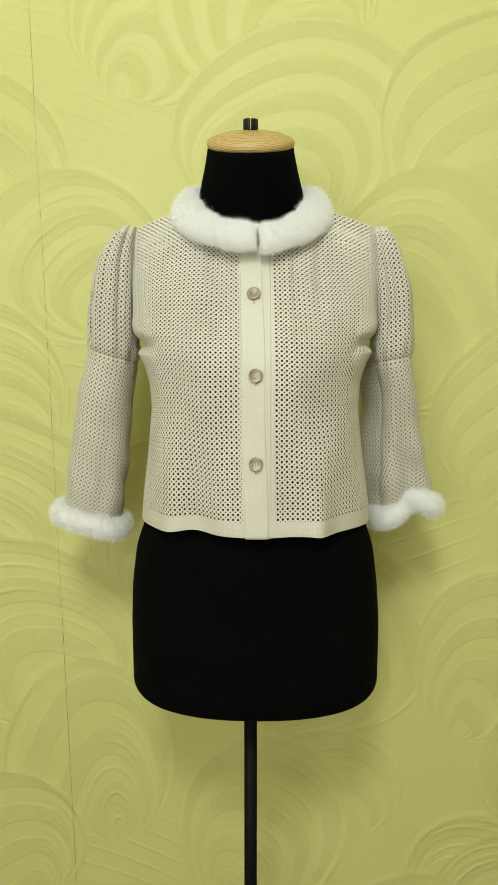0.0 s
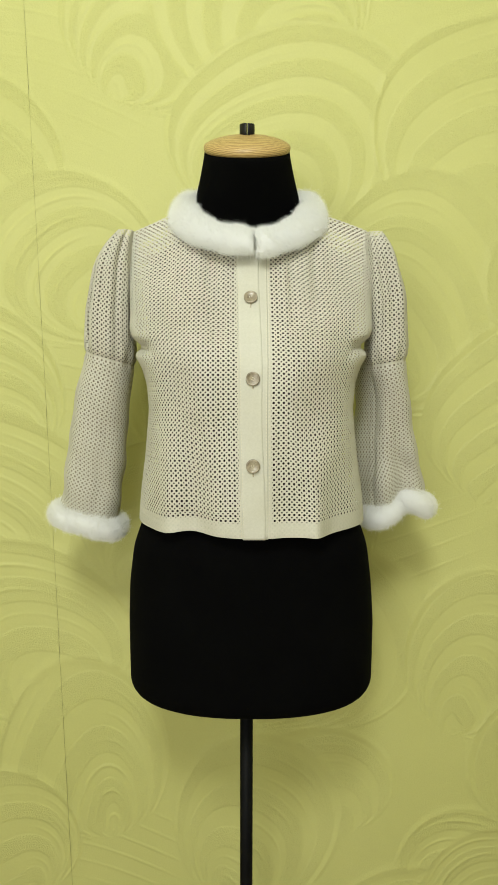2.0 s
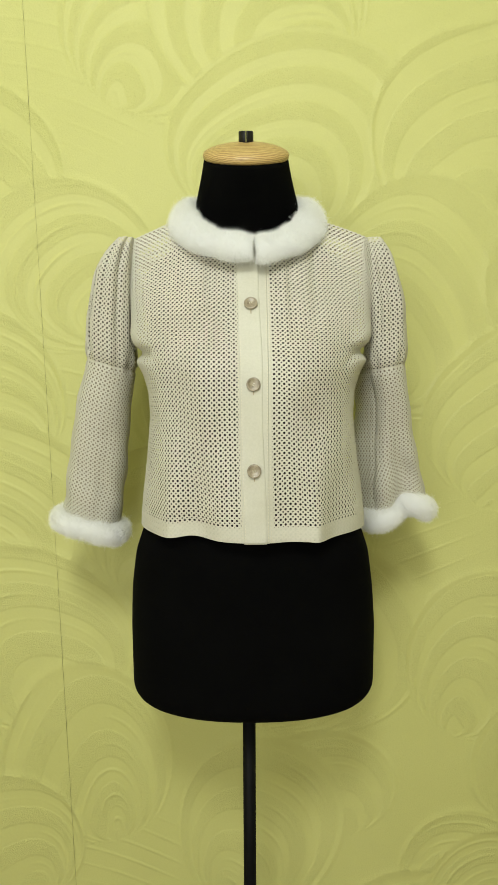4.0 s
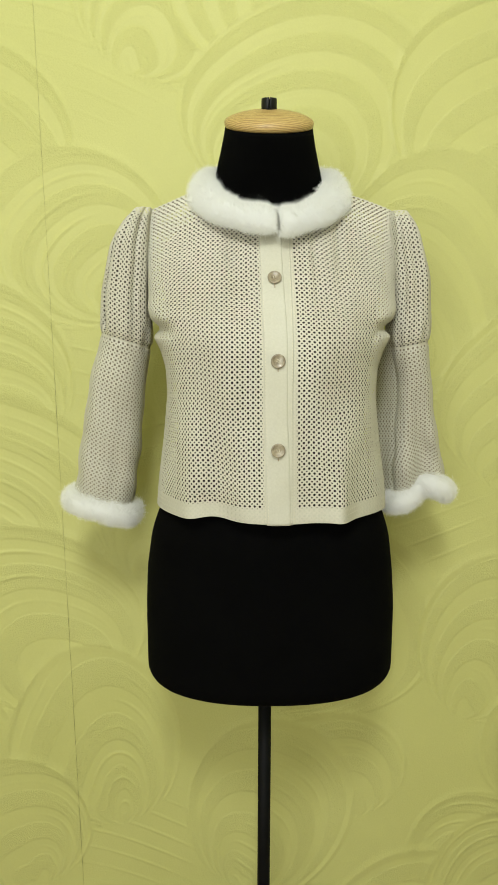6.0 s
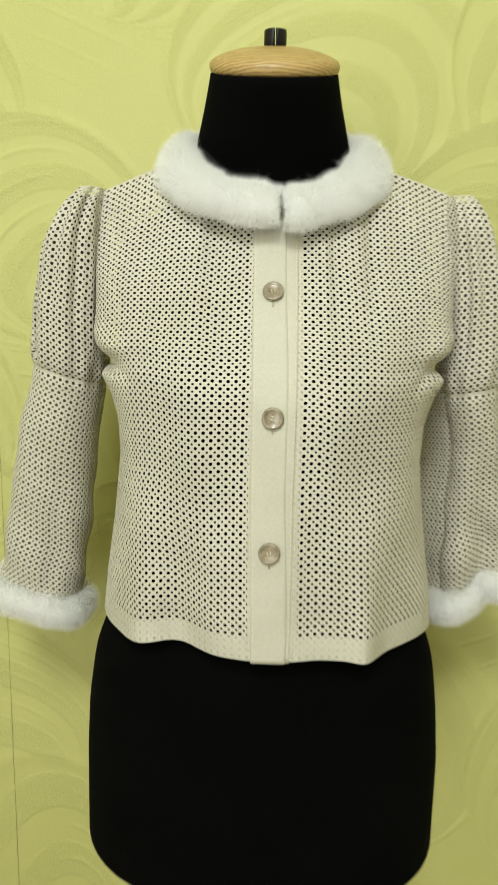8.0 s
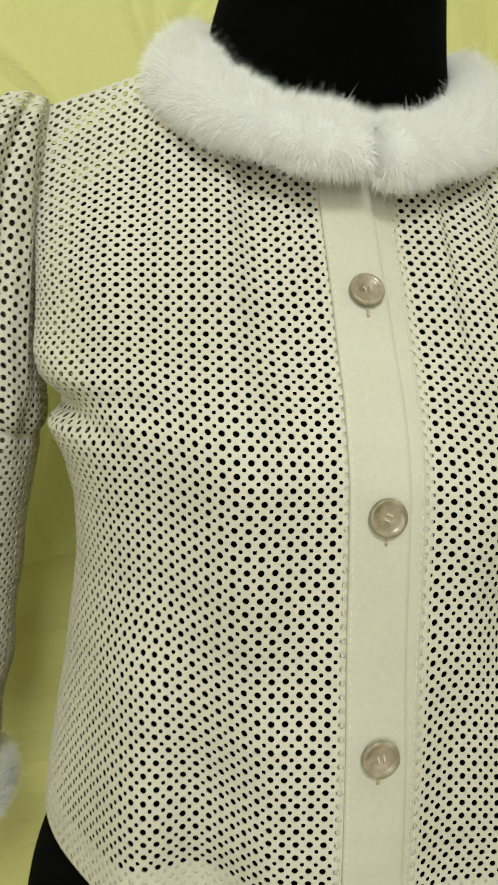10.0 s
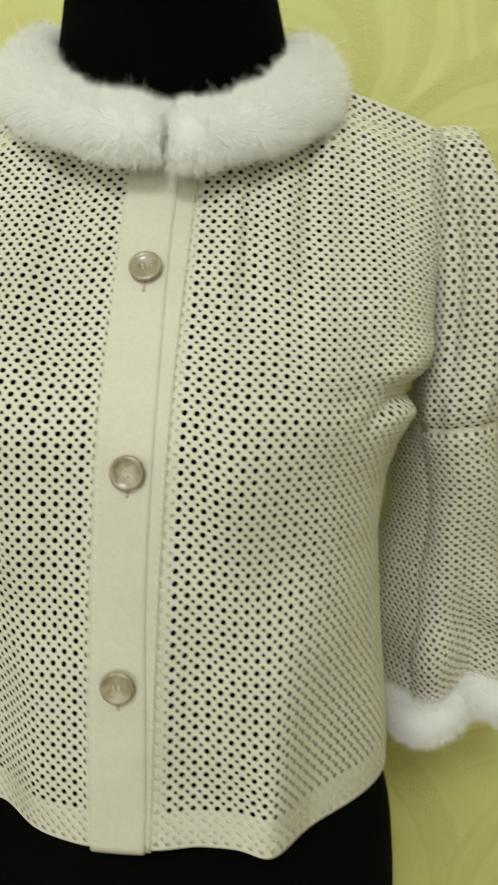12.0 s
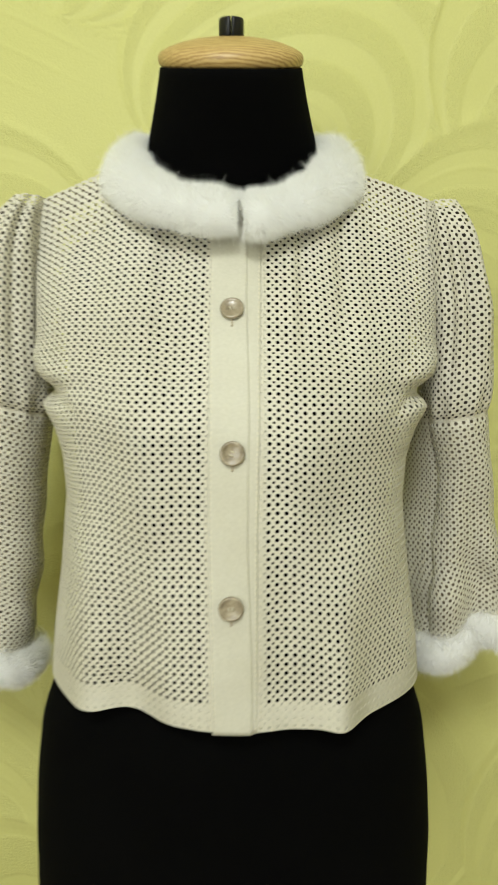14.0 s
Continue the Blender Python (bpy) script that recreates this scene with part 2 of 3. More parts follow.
def wallpaper_strip(x0, x1):
    fine_x = np.arange(-0.62, 0.62, 0.0020)
    xs = np.unique(np.concatenate([[x0, x1], fine_x, np.arange(-1.6, -0.63, 0.04), np.arange(0.64, 1.6, 0.04)]).round(5))
    xs = xs[(xs >= x0) & (xs <= x1)]
    zs = np.unique(np.concatenate([np.arange(0.0, 0.15, 0.05), np.arange(0.16, 1.94, 0.0020), np.arange(1.96, 3.3, 0.05), [3.3]]).round(5))
    gx, gz = np.meshgrid(xs, zs)
    h, grain = swirl_relief(gx, gz)
    # slightly uneven plaster, edges of the paper lifting a little
    uneven = 0.0012 * np.sin(gx * 7 + 1) * np.sin(gz * 5 + 2)
    lift = 0.0005 * (np.exp(-(gx - x0) / 0.006) + np.exp(-(x1 - gx) / 0.006))
    lean = np.clip(-0.020 * (gz - 1.12), -0.03, 0.03)
    # ragged cut edges that meet closely in places
    ragged = 0.00004 * np.sin(gz * 9.0) + 0.00004 * np.sin(gz * 31.0 + 1.0) + 0.00016 * np.clip(gz - 1.0, -0.8, 0.6)
    lean = lean + np.where(gx >= x1 - 1e-5, ragged, 0.0)
    co = np.stack([gx + lean, WALL_Y - h - uneven * 0.5 - 0.0005 - lift, gz], -1).reshape(-1, 3)
    nx, nz = len(xs), len(zs)
    idx = np.arange(nx * nz).reshape(nz, nx)
    quads = np.stack([idx[:-1, :-1], idx[:-1, 1:], idx[1:, 1:], idx[1:, :-1]], -1).reshape(-1, 4)
    me = bpy.data.meshes.new("wallpaper")
    me.vertices.add(len(co))
    me.vertices.foreach_set("co", co.ravel())
    me.loops.add(quads.size)
    me.loops.foreach_set("vertex_index", quads.ravel())
    me.polygons.add(len(quads))
    me.polygons.foreach_set("loop_start", np.arange(0, quads.size, 4))
    me.update(calc_edges=True)
    me.polygons.foreach_set("use_smooth", np.ones(len(quads), dtype=bool))
    a = me.attributes.new("grain", "FLOAT", "POINT")
    a.data.foreach_set("value", grain.ravel().astype(np.float32))
    me.materials.append(WALLPAPER)
    ob = new("wallpaper", me)
    ob.parent = wall
    return tagged(ob, "embossed lime green wallpaper strip with swirling arcs")


SEAM = -0.3752
for a, b in ((-1.44, SEAM - 0.00028), (SEAM + 0.00028, SEAM + 1.06), (SEAM + 1.0612, 1.6)):
    wallpaper_strip(a, b)

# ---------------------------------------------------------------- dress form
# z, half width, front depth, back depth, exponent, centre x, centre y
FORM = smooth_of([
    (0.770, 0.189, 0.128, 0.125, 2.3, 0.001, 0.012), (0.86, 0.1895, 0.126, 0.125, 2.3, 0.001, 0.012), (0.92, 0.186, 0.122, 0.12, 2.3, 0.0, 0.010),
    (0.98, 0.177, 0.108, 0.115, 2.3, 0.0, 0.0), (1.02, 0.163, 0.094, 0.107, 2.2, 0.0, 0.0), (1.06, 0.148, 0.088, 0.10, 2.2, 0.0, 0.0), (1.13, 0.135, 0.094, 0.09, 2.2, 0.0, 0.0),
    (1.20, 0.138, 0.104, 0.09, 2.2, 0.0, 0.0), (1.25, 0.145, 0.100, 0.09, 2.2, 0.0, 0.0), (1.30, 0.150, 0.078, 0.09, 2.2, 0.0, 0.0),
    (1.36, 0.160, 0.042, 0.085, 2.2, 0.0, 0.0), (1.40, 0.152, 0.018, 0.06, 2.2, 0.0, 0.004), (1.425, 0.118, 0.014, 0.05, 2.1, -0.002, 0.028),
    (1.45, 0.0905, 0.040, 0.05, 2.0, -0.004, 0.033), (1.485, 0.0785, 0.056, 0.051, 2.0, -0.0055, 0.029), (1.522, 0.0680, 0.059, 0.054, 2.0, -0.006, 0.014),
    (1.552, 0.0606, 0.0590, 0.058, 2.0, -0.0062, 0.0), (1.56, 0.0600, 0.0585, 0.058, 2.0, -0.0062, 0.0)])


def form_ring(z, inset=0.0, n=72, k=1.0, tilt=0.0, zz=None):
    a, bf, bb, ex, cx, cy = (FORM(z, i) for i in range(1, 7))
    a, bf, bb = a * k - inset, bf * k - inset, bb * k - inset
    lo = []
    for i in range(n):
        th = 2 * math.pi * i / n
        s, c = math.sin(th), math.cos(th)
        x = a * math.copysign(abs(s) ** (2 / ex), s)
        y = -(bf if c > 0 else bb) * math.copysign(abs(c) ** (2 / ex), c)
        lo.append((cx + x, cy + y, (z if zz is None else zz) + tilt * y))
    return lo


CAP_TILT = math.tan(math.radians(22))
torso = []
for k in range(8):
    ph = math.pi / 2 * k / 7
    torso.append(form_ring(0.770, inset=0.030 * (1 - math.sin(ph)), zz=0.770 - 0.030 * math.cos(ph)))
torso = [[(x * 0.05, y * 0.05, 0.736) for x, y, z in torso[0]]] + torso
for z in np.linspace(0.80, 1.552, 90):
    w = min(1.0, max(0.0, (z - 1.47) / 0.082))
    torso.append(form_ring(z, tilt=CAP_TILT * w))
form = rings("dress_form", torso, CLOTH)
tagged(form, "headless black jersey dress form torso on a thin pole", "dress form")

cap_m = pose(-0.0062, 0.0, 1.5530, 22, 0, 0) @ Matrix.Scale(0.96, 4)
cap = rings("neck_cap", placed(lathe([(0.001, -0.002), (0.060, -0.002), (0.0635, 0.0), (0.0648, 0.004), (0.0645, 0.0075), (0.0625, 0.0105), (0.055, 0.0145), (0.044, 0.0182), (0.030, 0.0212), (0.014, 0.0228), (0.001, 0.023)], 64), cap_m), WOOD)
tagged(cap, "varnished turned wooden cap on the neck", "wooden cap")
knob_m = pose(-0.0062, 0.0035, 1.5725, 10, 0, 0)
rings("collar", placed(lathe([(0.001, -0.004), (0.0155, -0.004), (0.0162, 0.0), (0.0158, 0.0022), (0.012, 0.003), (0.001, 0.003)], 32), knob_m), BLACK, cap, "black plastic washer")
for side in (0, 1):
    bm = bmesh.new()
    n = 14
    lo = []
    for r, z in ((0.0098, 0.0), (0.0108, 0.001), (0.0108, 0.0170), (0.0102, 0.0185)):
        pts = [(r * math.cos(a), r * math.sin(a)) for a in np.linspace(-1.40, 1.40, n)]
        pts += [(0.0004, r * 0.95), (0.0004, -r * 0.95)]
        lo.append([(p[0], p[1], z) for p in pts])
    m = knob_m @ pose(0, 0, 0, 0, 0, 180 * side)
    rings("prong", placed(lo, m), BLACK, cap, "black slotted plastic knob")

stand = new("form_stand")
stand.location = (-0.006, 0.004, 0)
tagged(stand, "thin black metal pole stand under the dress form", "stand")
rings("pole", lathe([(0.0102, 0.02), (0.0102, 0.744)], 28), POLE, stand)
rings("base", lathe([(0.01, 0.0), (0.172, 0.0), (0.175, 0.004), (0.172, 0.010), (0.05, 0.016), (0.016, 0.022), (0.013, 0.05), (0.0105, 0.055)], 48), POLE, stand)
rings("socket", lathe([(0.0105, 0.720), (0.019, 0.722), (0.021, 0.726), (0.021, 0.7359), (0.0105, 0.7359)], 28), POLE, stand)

# ---------------------------------------------------------------- the jacket
jacket = new("jacket")
tagged(jacket, "cropped ivory perforated leather jacket with white fur trim", "jacket")
PITCH = 0.0068
R_BIG, R_SMALL = 0.247, 0.154
THICK = 0.0005


class Skin:
    """Maps cloth coordinates (arc length s from the front line, length v up the cloth) onto a lofted surface."""

    def __init__(self, ring, v_of_row, params):
        self.v = np.array(v_of_row)
        self.tabs = []
        for q in params:
            th = np.linspace(-math.pi, math.pi, 721)
            p = ring(th, q)
            d = np.concatenate([[0], np.cumsum(np.linalg.norm(np.diff(p, axis=0), axis=1))])
            mid = d[360]
            self.tabs.append((d - mid, p, th))

    def at(self, s, v):
        s, v = np.asarray(s, float), np.asarray(v, float)
        f = np.interp(v, self.v, np.arange(len(self.v)))
        r = np.minimum(f.astype(int), len(self.v) - 2)
        w = (f - r)[:, None]
        out = np.zeros((len(s), 3))
        for k in np.unique(r):
            m = r == k
            lo = np.stack([np.interp(s[m], self.tabs[k][0], self.tabs[k][1][:, i]) for i in range(3)], -1)
            hi = np.stack([np.interp(s[m], self.tabs[k + 1][0], self.tabs[k + 1][1][:, i]) for i in range(3)], -1)
            out[m] = lo * (1 - w[m]) + hi * w[m]
        return out

    def normal(self, s, v):
        e = 0.0012
        du = self.at(s + e, v) - self.at(s - e, v)
        dv = self.at(s, v + e) - self.at(s, v - e)
        n = np.cross(du, dv)
        return n / np.maximum(np.linalg.norm(n, axis=1), 1e-9)[:, None]

    def half(self, v, theta):
        """Arc length at the angle theta."""
        f = np.interp(v, self.v, np.arange(len(self.v)))
        vals = [np.interp(theta, t[2], t[0]) for t in self.tabs]
        return np.interp(f, np.arange(len(vals)), vals)


def perforated(name, skin, cells, s0, v0, parent, label, mat=None, under=0.0):
    """One sheet of leather, punched: a large hole in each cell, a small one at each cell corner."""
    o, inner = [], []
    for k in range(4):
        a = math.pi / 2 * k
        for x, y, ang in ((0.5, 0.5 - R_SMALL, 15), (0.5 - R_SMALL * 0.80, 0.5 - R_SMALL * 0.80, 45), (0.5 - R_SMALL, 0.5, 75)):
            o.append((x * math.cos(a) - y * math.sin(a), x * math.sin(a) + y * math.cos(a)))
            g = a + math.radians(ang)
            inner.append((R_BIG * math.cos(g), R_BIG * math.sin(g)))
    tmpl = np.array(o + inner)
    cells = np.array(cells, float)
    cell_uv = (cells[:, None, :] + tmpl[None]) * PITCH
    flat = cell_uv.reshape(-1, 2) + np.array([s0 + PITCH / 2, v0 + PITCH / 2])
    key = np.round(flat * 2e5).astype(np.int64)
    _, first, inv = np.unique(key, axis=0, return_index=True, return_inverse=True)
    inv = inv.reshape(-1)
    uv = flat[first]
    co = skin.at(uv[:, 0], uv[:, 1])
    if under:
        co = co - skin.normal(uv[:, 0], uv[:, 1]) * under
    base = inv.reshape(len(cells), 24)
    quads = [base[:, [i, (i + 1) % 12, 12 + (i + 1) % 12, 12 + i]] for i in range(12)]
    # the cut walls of the large holes
    hole_uv = flat.reshape(len(cells), 24, 2)[:, 12:].reshape(-1, 2)
    top = skin.at(hole_uv[:, 0], hole_uv[:, 1])
    nor = skin.normal(hole_uv[:, 0], hole_uv[:, 1])
    low = top - nor * THICK
    nb, nh = len(co), len(top)
    ring = np.arange(nh).reshape(len(cells), 12) + nb
    rims = [np.stack([ring[:, i], ring[:, (i + 1) % 12], ring[:, (i + 1) % 12] + nh, ring[:, i] + nh], -1) for i in range(12)]
    co = co if under else np.concatenate([co, top, low])
    quads = np.concatenate(quads if under else quads + rims)
    me = bpy.data.meshes.new(name)
    me.vertices.add(len(co))
    me.vertices.foreach_set("co", co.ravel())
    me.loops.add(quads.size)
    me.loops.foreach_set("vertex_index", quads.ravel().astype(np.int32))
    me.polygons.add(len(quads))
    me.polygons.foreach_set("loop_start", np.arange(0, quads.size, 4, dtype=np.int32))
    me.update(calc_edges=True)
    me.polygons.foreach_set("use_smooth", np.ones(len(quads), dtype=bool))
    me.materials.append(mat or LEATHER)
    ob = new(name, me)
    ob.parent = parent
    return tagged(ob, label)


def strip(name, skin, s_edges, v_edges, lift, thick, mat, parent, label="", ns=8, nv=70, soft=0.0006):
    """A band of leather laid on the skin between two lines s0(v), s1(v), with rounded edges."""
    loops = []
    for v in np.linspace(v_edges[0], v_edges[1], nv):
        a, b = (e(v) if callable(e) else e for e in s_edges)
        ss = np.concatenate([[a, a + soft * 0.3], np.linspace(a + soft, b - soft, ns), [b - soft * 0.3, b]])
        hh = np.concatenate([[0, 0.7], np.ones(ns), [0.7, 0]]) * thick + lift
        p, n = skin.at(ss, np.full(len(ss), v)), skin.normal(ss, np.full(len(ss), v))
        top = p + n * hh[:, None]
        bot = (p + n * (lift - 0.0002))[::-1]
        loops.append([tuple(q) for q in np.concatenate([top, bot])])
    return rings(name, loops, mat, parent, label)


# z, half width, front depth, back depth, exponent
BODY = smooth_of([
    (0.99, 0.168, 0.135, 0.112, 2.15), (1.022, 0.168, 0.135, 0.112, 2.15), (1.06, 0.165, 0.135, 0.110, 2.1), (1.117, 0.158, 0.1335, 0.106, 2.05), (1.184, 0.152, 0.127, 0.102, 2.05),
    (1.220, 0.154, 0.1225, 0.100, 2.15), (1.246, 0.161, 0.118, 0.100, 2.3), (1.264, 0.1705, 0.112, 0.100, 2.35), (1.276, 0.160, 0.107, 0.100, 2.4), (1.288, 0.174, 0.102, 0.100, 2.4), (1.305, 0.177, 0.0925, 0.100, 2.4), (1.34, 0.177, 0.074, 0.100, 2.4), (1.39, 0.178, 0.043, 0.085, 2.4),
    (1.42, 0.178, 0.026, 0.065, 2.3), (1.455, 0.178, 0.012, 0.030, 2.3), (1.49, 0.178, 0.001, 0.003, 2.3)], 0.008)


def body_ring(th, z):
    a, bf, bb, ex = (BODY(z, i) for i in range(1, 5))
    s, c = np.sin(th), np.cos(th)
    x = a * np.sign(s) * np.abs(s) ** (2 / ex)
    front = c > 0
    x = x * np.where(front, 1.0, 0.985)
    bf = max(bf - 0.004, 0.0005)
    y = -np.where(front, bf, bb) * np.sign(c) * np.abs(c) ** (2 / ex)
    f = np.where(front, np.abs(c) ** 0.7, 0.0)
    ax = np.abs(x)
    # bust, the drag fold towards the armpit, gathers under the collar
    y -= f * 0.012 * gauss(ax, 0.078, 0.042) * gauss(z, 1.255, 0.055)
    crease = z - (1.279 - 0.50 * (0.165 - ax))
    along = np.clip((ax - 0.122) / 0.038, 0, 1)
    y += along * np.where(front, 1.0, 0.4) * (0.014 * gauss(crease, 0.0, 0.006) - 0.008 * gauss(crease, 0.018, 0.013) - 0.004 * gauss(crease, -0.018, 0.013))
    gather = np.clip((z - 1.28) / 0.1, 0, 1)
    y -= f * gather * (0.0034 * np.sin(ax * 190 + 0.6) * gauss(ax, 0.075, 0.045) + 0.0062 * gauss(x, 0.083, 0.007) + 0.0045 * gauss(x, 0.050, 0.005) + 0.0052 * gauss(x, -0.088, 0.008))
    # hanging folds near the hem
    low = np.clip((1.17 - z) / 0.13, 0, 1)
    y += f * low * (0.020 * gauss(x, -0.072, 0.026) - 0.007 * gauss(x, -0.122, 0.020) - 0.019 * gauss(x, 0.094, 0.017) + 0.003 * gauss(x, 0.045, 0.02) + 0.006 * gauss(x, 0.135, 0.02))
    x = x + low * 0.003 * np.sin(th * 5 + 1)
    x = x - 0.0016 * np.clip((z - 1.25) / 0.1, 0, 1.3) * f
    mid = np.clip((1.40 - z) / 0.08, 0, 1) * np.clip(ax / 0.03 - 0.6, 0, 1)
    y += f * mid * (0.0016 * np.sin(x * 105 + z * 9 + 0.7) + 0.0012 * np.sin(x * 61 - z * 40) + 0.0008 * np.sin(z * 90 + x * 30))
    zz = z - 0.045 * (ax / 0.177) ** 2 * np.clip((z - 1.30) / 0.185, 0, 1) ** 1.3
    zz = zz + f * np.clip(ax / 0.03 - 0.6, 0, 1) * np.clip((z - 1.03) / 0.05, 0, 1) * (0.0022 * np.sin(x * 46 + 0.5) + 0.0012 * np.sin(x * 90 + z * 20))
    # front hem line
    zz = zz + np.clip((1.06 - z) / 0.04, 0, 1) * (0.004 * gauss(x, -0.09, 0.025))
    return np.stack([x, y, zz], -1)


Z_HEM, Z_TOP = 1.0185, 1.487
body_z = np.linspace(Z_HEM - 0.004, Z_TOP, 190)
ref = np.array([body_ring(np.array([0.45]), z)[0] for z in body_z])
ref_v = np.concatenate([[0], np.cumsum(np.linalg.norm(np.diff(ref, axis=0), axis=1))])
ref_v -= np.interp(Z_HEM, body_z, ref_v)
V_TOP = ref_v[-1]
body = Skin(body_ring, ref_v, body_z)


def v_at(z):
    return float(np.interp(z, body_z, ref_v))


S_LEFT, S_RIGHT = -0.0135, 0.0195
n_rows = int(V_TOP / PITCH)


def body_cells(s_edge, sign):
    front, back = [], []
    rows = np.arange(n_rows)
    vc = (rows + 0.5) * PITCH
    side = body.half(vc, sign * math.radians(97))
    full = body.half(vc, sign * math.pi)
    for r in rows:
        for c in range(0, 110):
            col = c if sign > 0 else -1 - c
            s = s_edge + (col + 0.5) * PITCH
            if abs(s) > abs(full[r]) - 0.002:
                break
            x, y, z = body.at([s], [vc[r]])[0]
            neck = ((x + 0.005) / 0.082) ** 2 + ((y - 0.012) / 0.050) ** 2
            if z > 1.424 and neck < 0.85:
                continue
            (front if abs(s) < abs(side[r]) else back).append((col, r))
    return front, back


for sign, edge in ((-1, S_LEFT), (1, S_RIGHT)):
    fc, bc = body_cells(edge, sign)
    perforated("front_panel", body, fc, edge, 0.0, jacket, "ivory leather front punched with round holes")
    back = perforated("back_panel", body, bc, edge, 0.0, jacket, "ivory leather back punched with round holes")
    perforated("underside", body, bc, edge, 0.0, back, "brown suede underside of the leather", SUEDE, THICK)

# facings behind the punched leather at the hem and beside the placket
strip("hem_facing", body, (lambda v: body.half(v, -1.75), lambda v: body.half(v, 1.75)), (0.0002, 0.0205), -0.0021, 0.0012, FACING, jacket, "plain leather hem facing", ns=90, nv=6)
strip("front_facing", body, (S_LEFT - 0.0045, S_LEFT + 0.004), (0.0, v_at(1.405)), -0.0021, 0.0012, FACING, jacket)
strip("front_facing", body, (S_RIGHT - 0.004, S_RIGHT + 0.0078), (0.0, v_at(1.405)), -0.0021, 0.0012, FACING, jacket)


def hem_tube(skin, s0, s1, v, r, name, parent, n=160):
    ss = np.linspace(s0, s1, n)
    p = skin.at(ss, np.full(n, v))
    nn = skin.normal(ss, np.full(n, v))
    p = p - nn * 0.0008
    loops = []
    for i in range(n):
        t = Vector(p[min(i + 1, n - 1)] - p[max(i - 1, 0)]).normalized()
        a = Vector(nn[i])
        b = t.cross(a)
        loops.append([tuple(Vector(p[i]) + r * (math.cos(k * math.pi / 4) * a + math.sin(k * math.pi / 4) * b)) for k in range(8)])
    return rings(name, loops, FACING, parent)


hem_tube(body, float(body.half(0.0, -1.9)), S_LEFT, 0.0003, 0.0009, "hem_edge", jacket)
hem_tube(body, S_RIGHT, float(body.half(0.0, 1.9)), 0.0003, 0.0009, "hem_edge", jacket)

# placket: the buttoned flap over the under flap
V_NECK = v_at(1.432)
strip("under_placket", body, (lambda v: 0.0035, lambda v: S_RIGHT + 0.0008 + 0.004 * v / V_NECK), (-0.0010, V_NECK), 0.0001, 0.0008, FACING, jacket, "plain leather under flap")
placket = strip("placket", body, (lambda v: S_LEFT - 0.0004 - 0.0048 * v / V_NECK, lambda v: 0.0168 - 0.0045 * v / V_NECK + 0.0006 * math.sin(v * 31)), (-0.0015, V_NECK), 0.0003, 0.0017, FACING, jacket, "smooth ivory leather button placket", ns=14, nv=120)


def stitches(s, v0, v1, lift, name="stitching", step=0.0042):
    verts, faces = [], []
    v = v0
    while v < v1:
        sv = s(v)
        p = body.at([sv, sv], [v, v + step * 0.62])
        n = body.normal(np.array([sv]), np.array([v]))[0]
        t = (p[1] - p[0]) / max(np.linalg.norm(p[1] - p[0]), 1e-9)
        b = np.cross(n, t) * 0.00042
        k = len(verts)
        mid = (p[0] + p[1]) / 2
        for q, h in ((p[0], -0.0001), (mid, 0.0004), (p[1], -0.0001)):
            verts += [q + n * lift + b, q + n * (lift + h + 0.0003), q + n * lift - b]
        faces += [(k, k + 1, k + 4, k + 3), (k + 1, k + 2, k + 5, k + 4), (k + 3, k + 4, k + 7, k + 6), (k + 4, k + 5, k + 8, k + 7)]
        v += step
    return mesh_object(name, verts, faces, THREAD, jacket)


stitches(lambda v: S_LEFT + 0.0014 - 0.0048 * v / V_NECK, 0.002, V_NECK - 0.003, 0.0019)
stitches(lambda v: S_LEFT - 0.0022 - 0.0048 * v / V_NECK, 0.002, V_NECK - 0.003, 0.0001)
stitches(lambda v: S_RIGHT - 0.0008 + 0.004 * v / V_NECK, 0.002, V_NECK - 0.003, 0.0011)
stitches(lambda v: S_RIGHT + 0.0030 + 0.004 * v / V_NECK, 0.002, V_NECK - 0.003, 0.0001)


def sewn_button(z, turn, dx):
    v = v_at(z)
    p = body.at([dx], [v])[0]
    n = Vector(body.normal(np.array([dx]), np.array([v]))[0])
    m = Matrix.Translation(Vector(p) + n * 0.0036) @ n.to_track_quat("Z", "Y").to_matrix().to_4x4() @ pose(0, 0, 0, 2, -1.5, turn) @ Matrix.Diagonal((1.09, 1.09, 1.0, 1.0))
    prof = [(0.0003, -0.0004), (0.0060, -0.0004), (0.0080, 0.0004), (0.0087, 0.0014), (0.0086, 0.0024), (0.0079, 0.0030), (0.0070, 0.0030), (0.0060, 0.0024), (0.0052, 0.0021), (0.0003, 0.0019)]
    b = rings("button", placed(lathe(prof, 40), m), BUTTON, jacket, "glossy mottled beige horn button")
    for sx in (-0.0013, 0.0013):
        for sy in (-0.0013, 0.0013):
            rings("eyelet", placed(lathe([(0.0002, 0.0021), (0.00062, 0.0023), (0.0007, 0.0019)], 10), m @ pose(sx, sy, 0)), DARKTHREAD, b)
    for sx in (-0.0013, 0.0013):
        loops = []
        for k in range(7):
            t = k / 6
            y, h = -0.0013 + 0.0026 * t, 0.0022 + 0.0009 * math.sin(math.pi * t)
            loops.append([(sx + 0.0004 * math.cos(q * math.pi / 3), y, h + 0.0004 * math.sin(q * math.pi / 3)) for q in range(6)])
        rings("thread", placed(loops, m), THREAD, b)
    # the worked buttonhole peeps out below
    strip("buttonhole", body, (dx - 0.0007, dx + 0.0007), (v - 0.0138, v - 0.0050), 0.0026, 0.0006, DARKTHREAD, jacket, "short worked buttonhole slit", ns=3, nv=8, soft=0.0003)
    return b


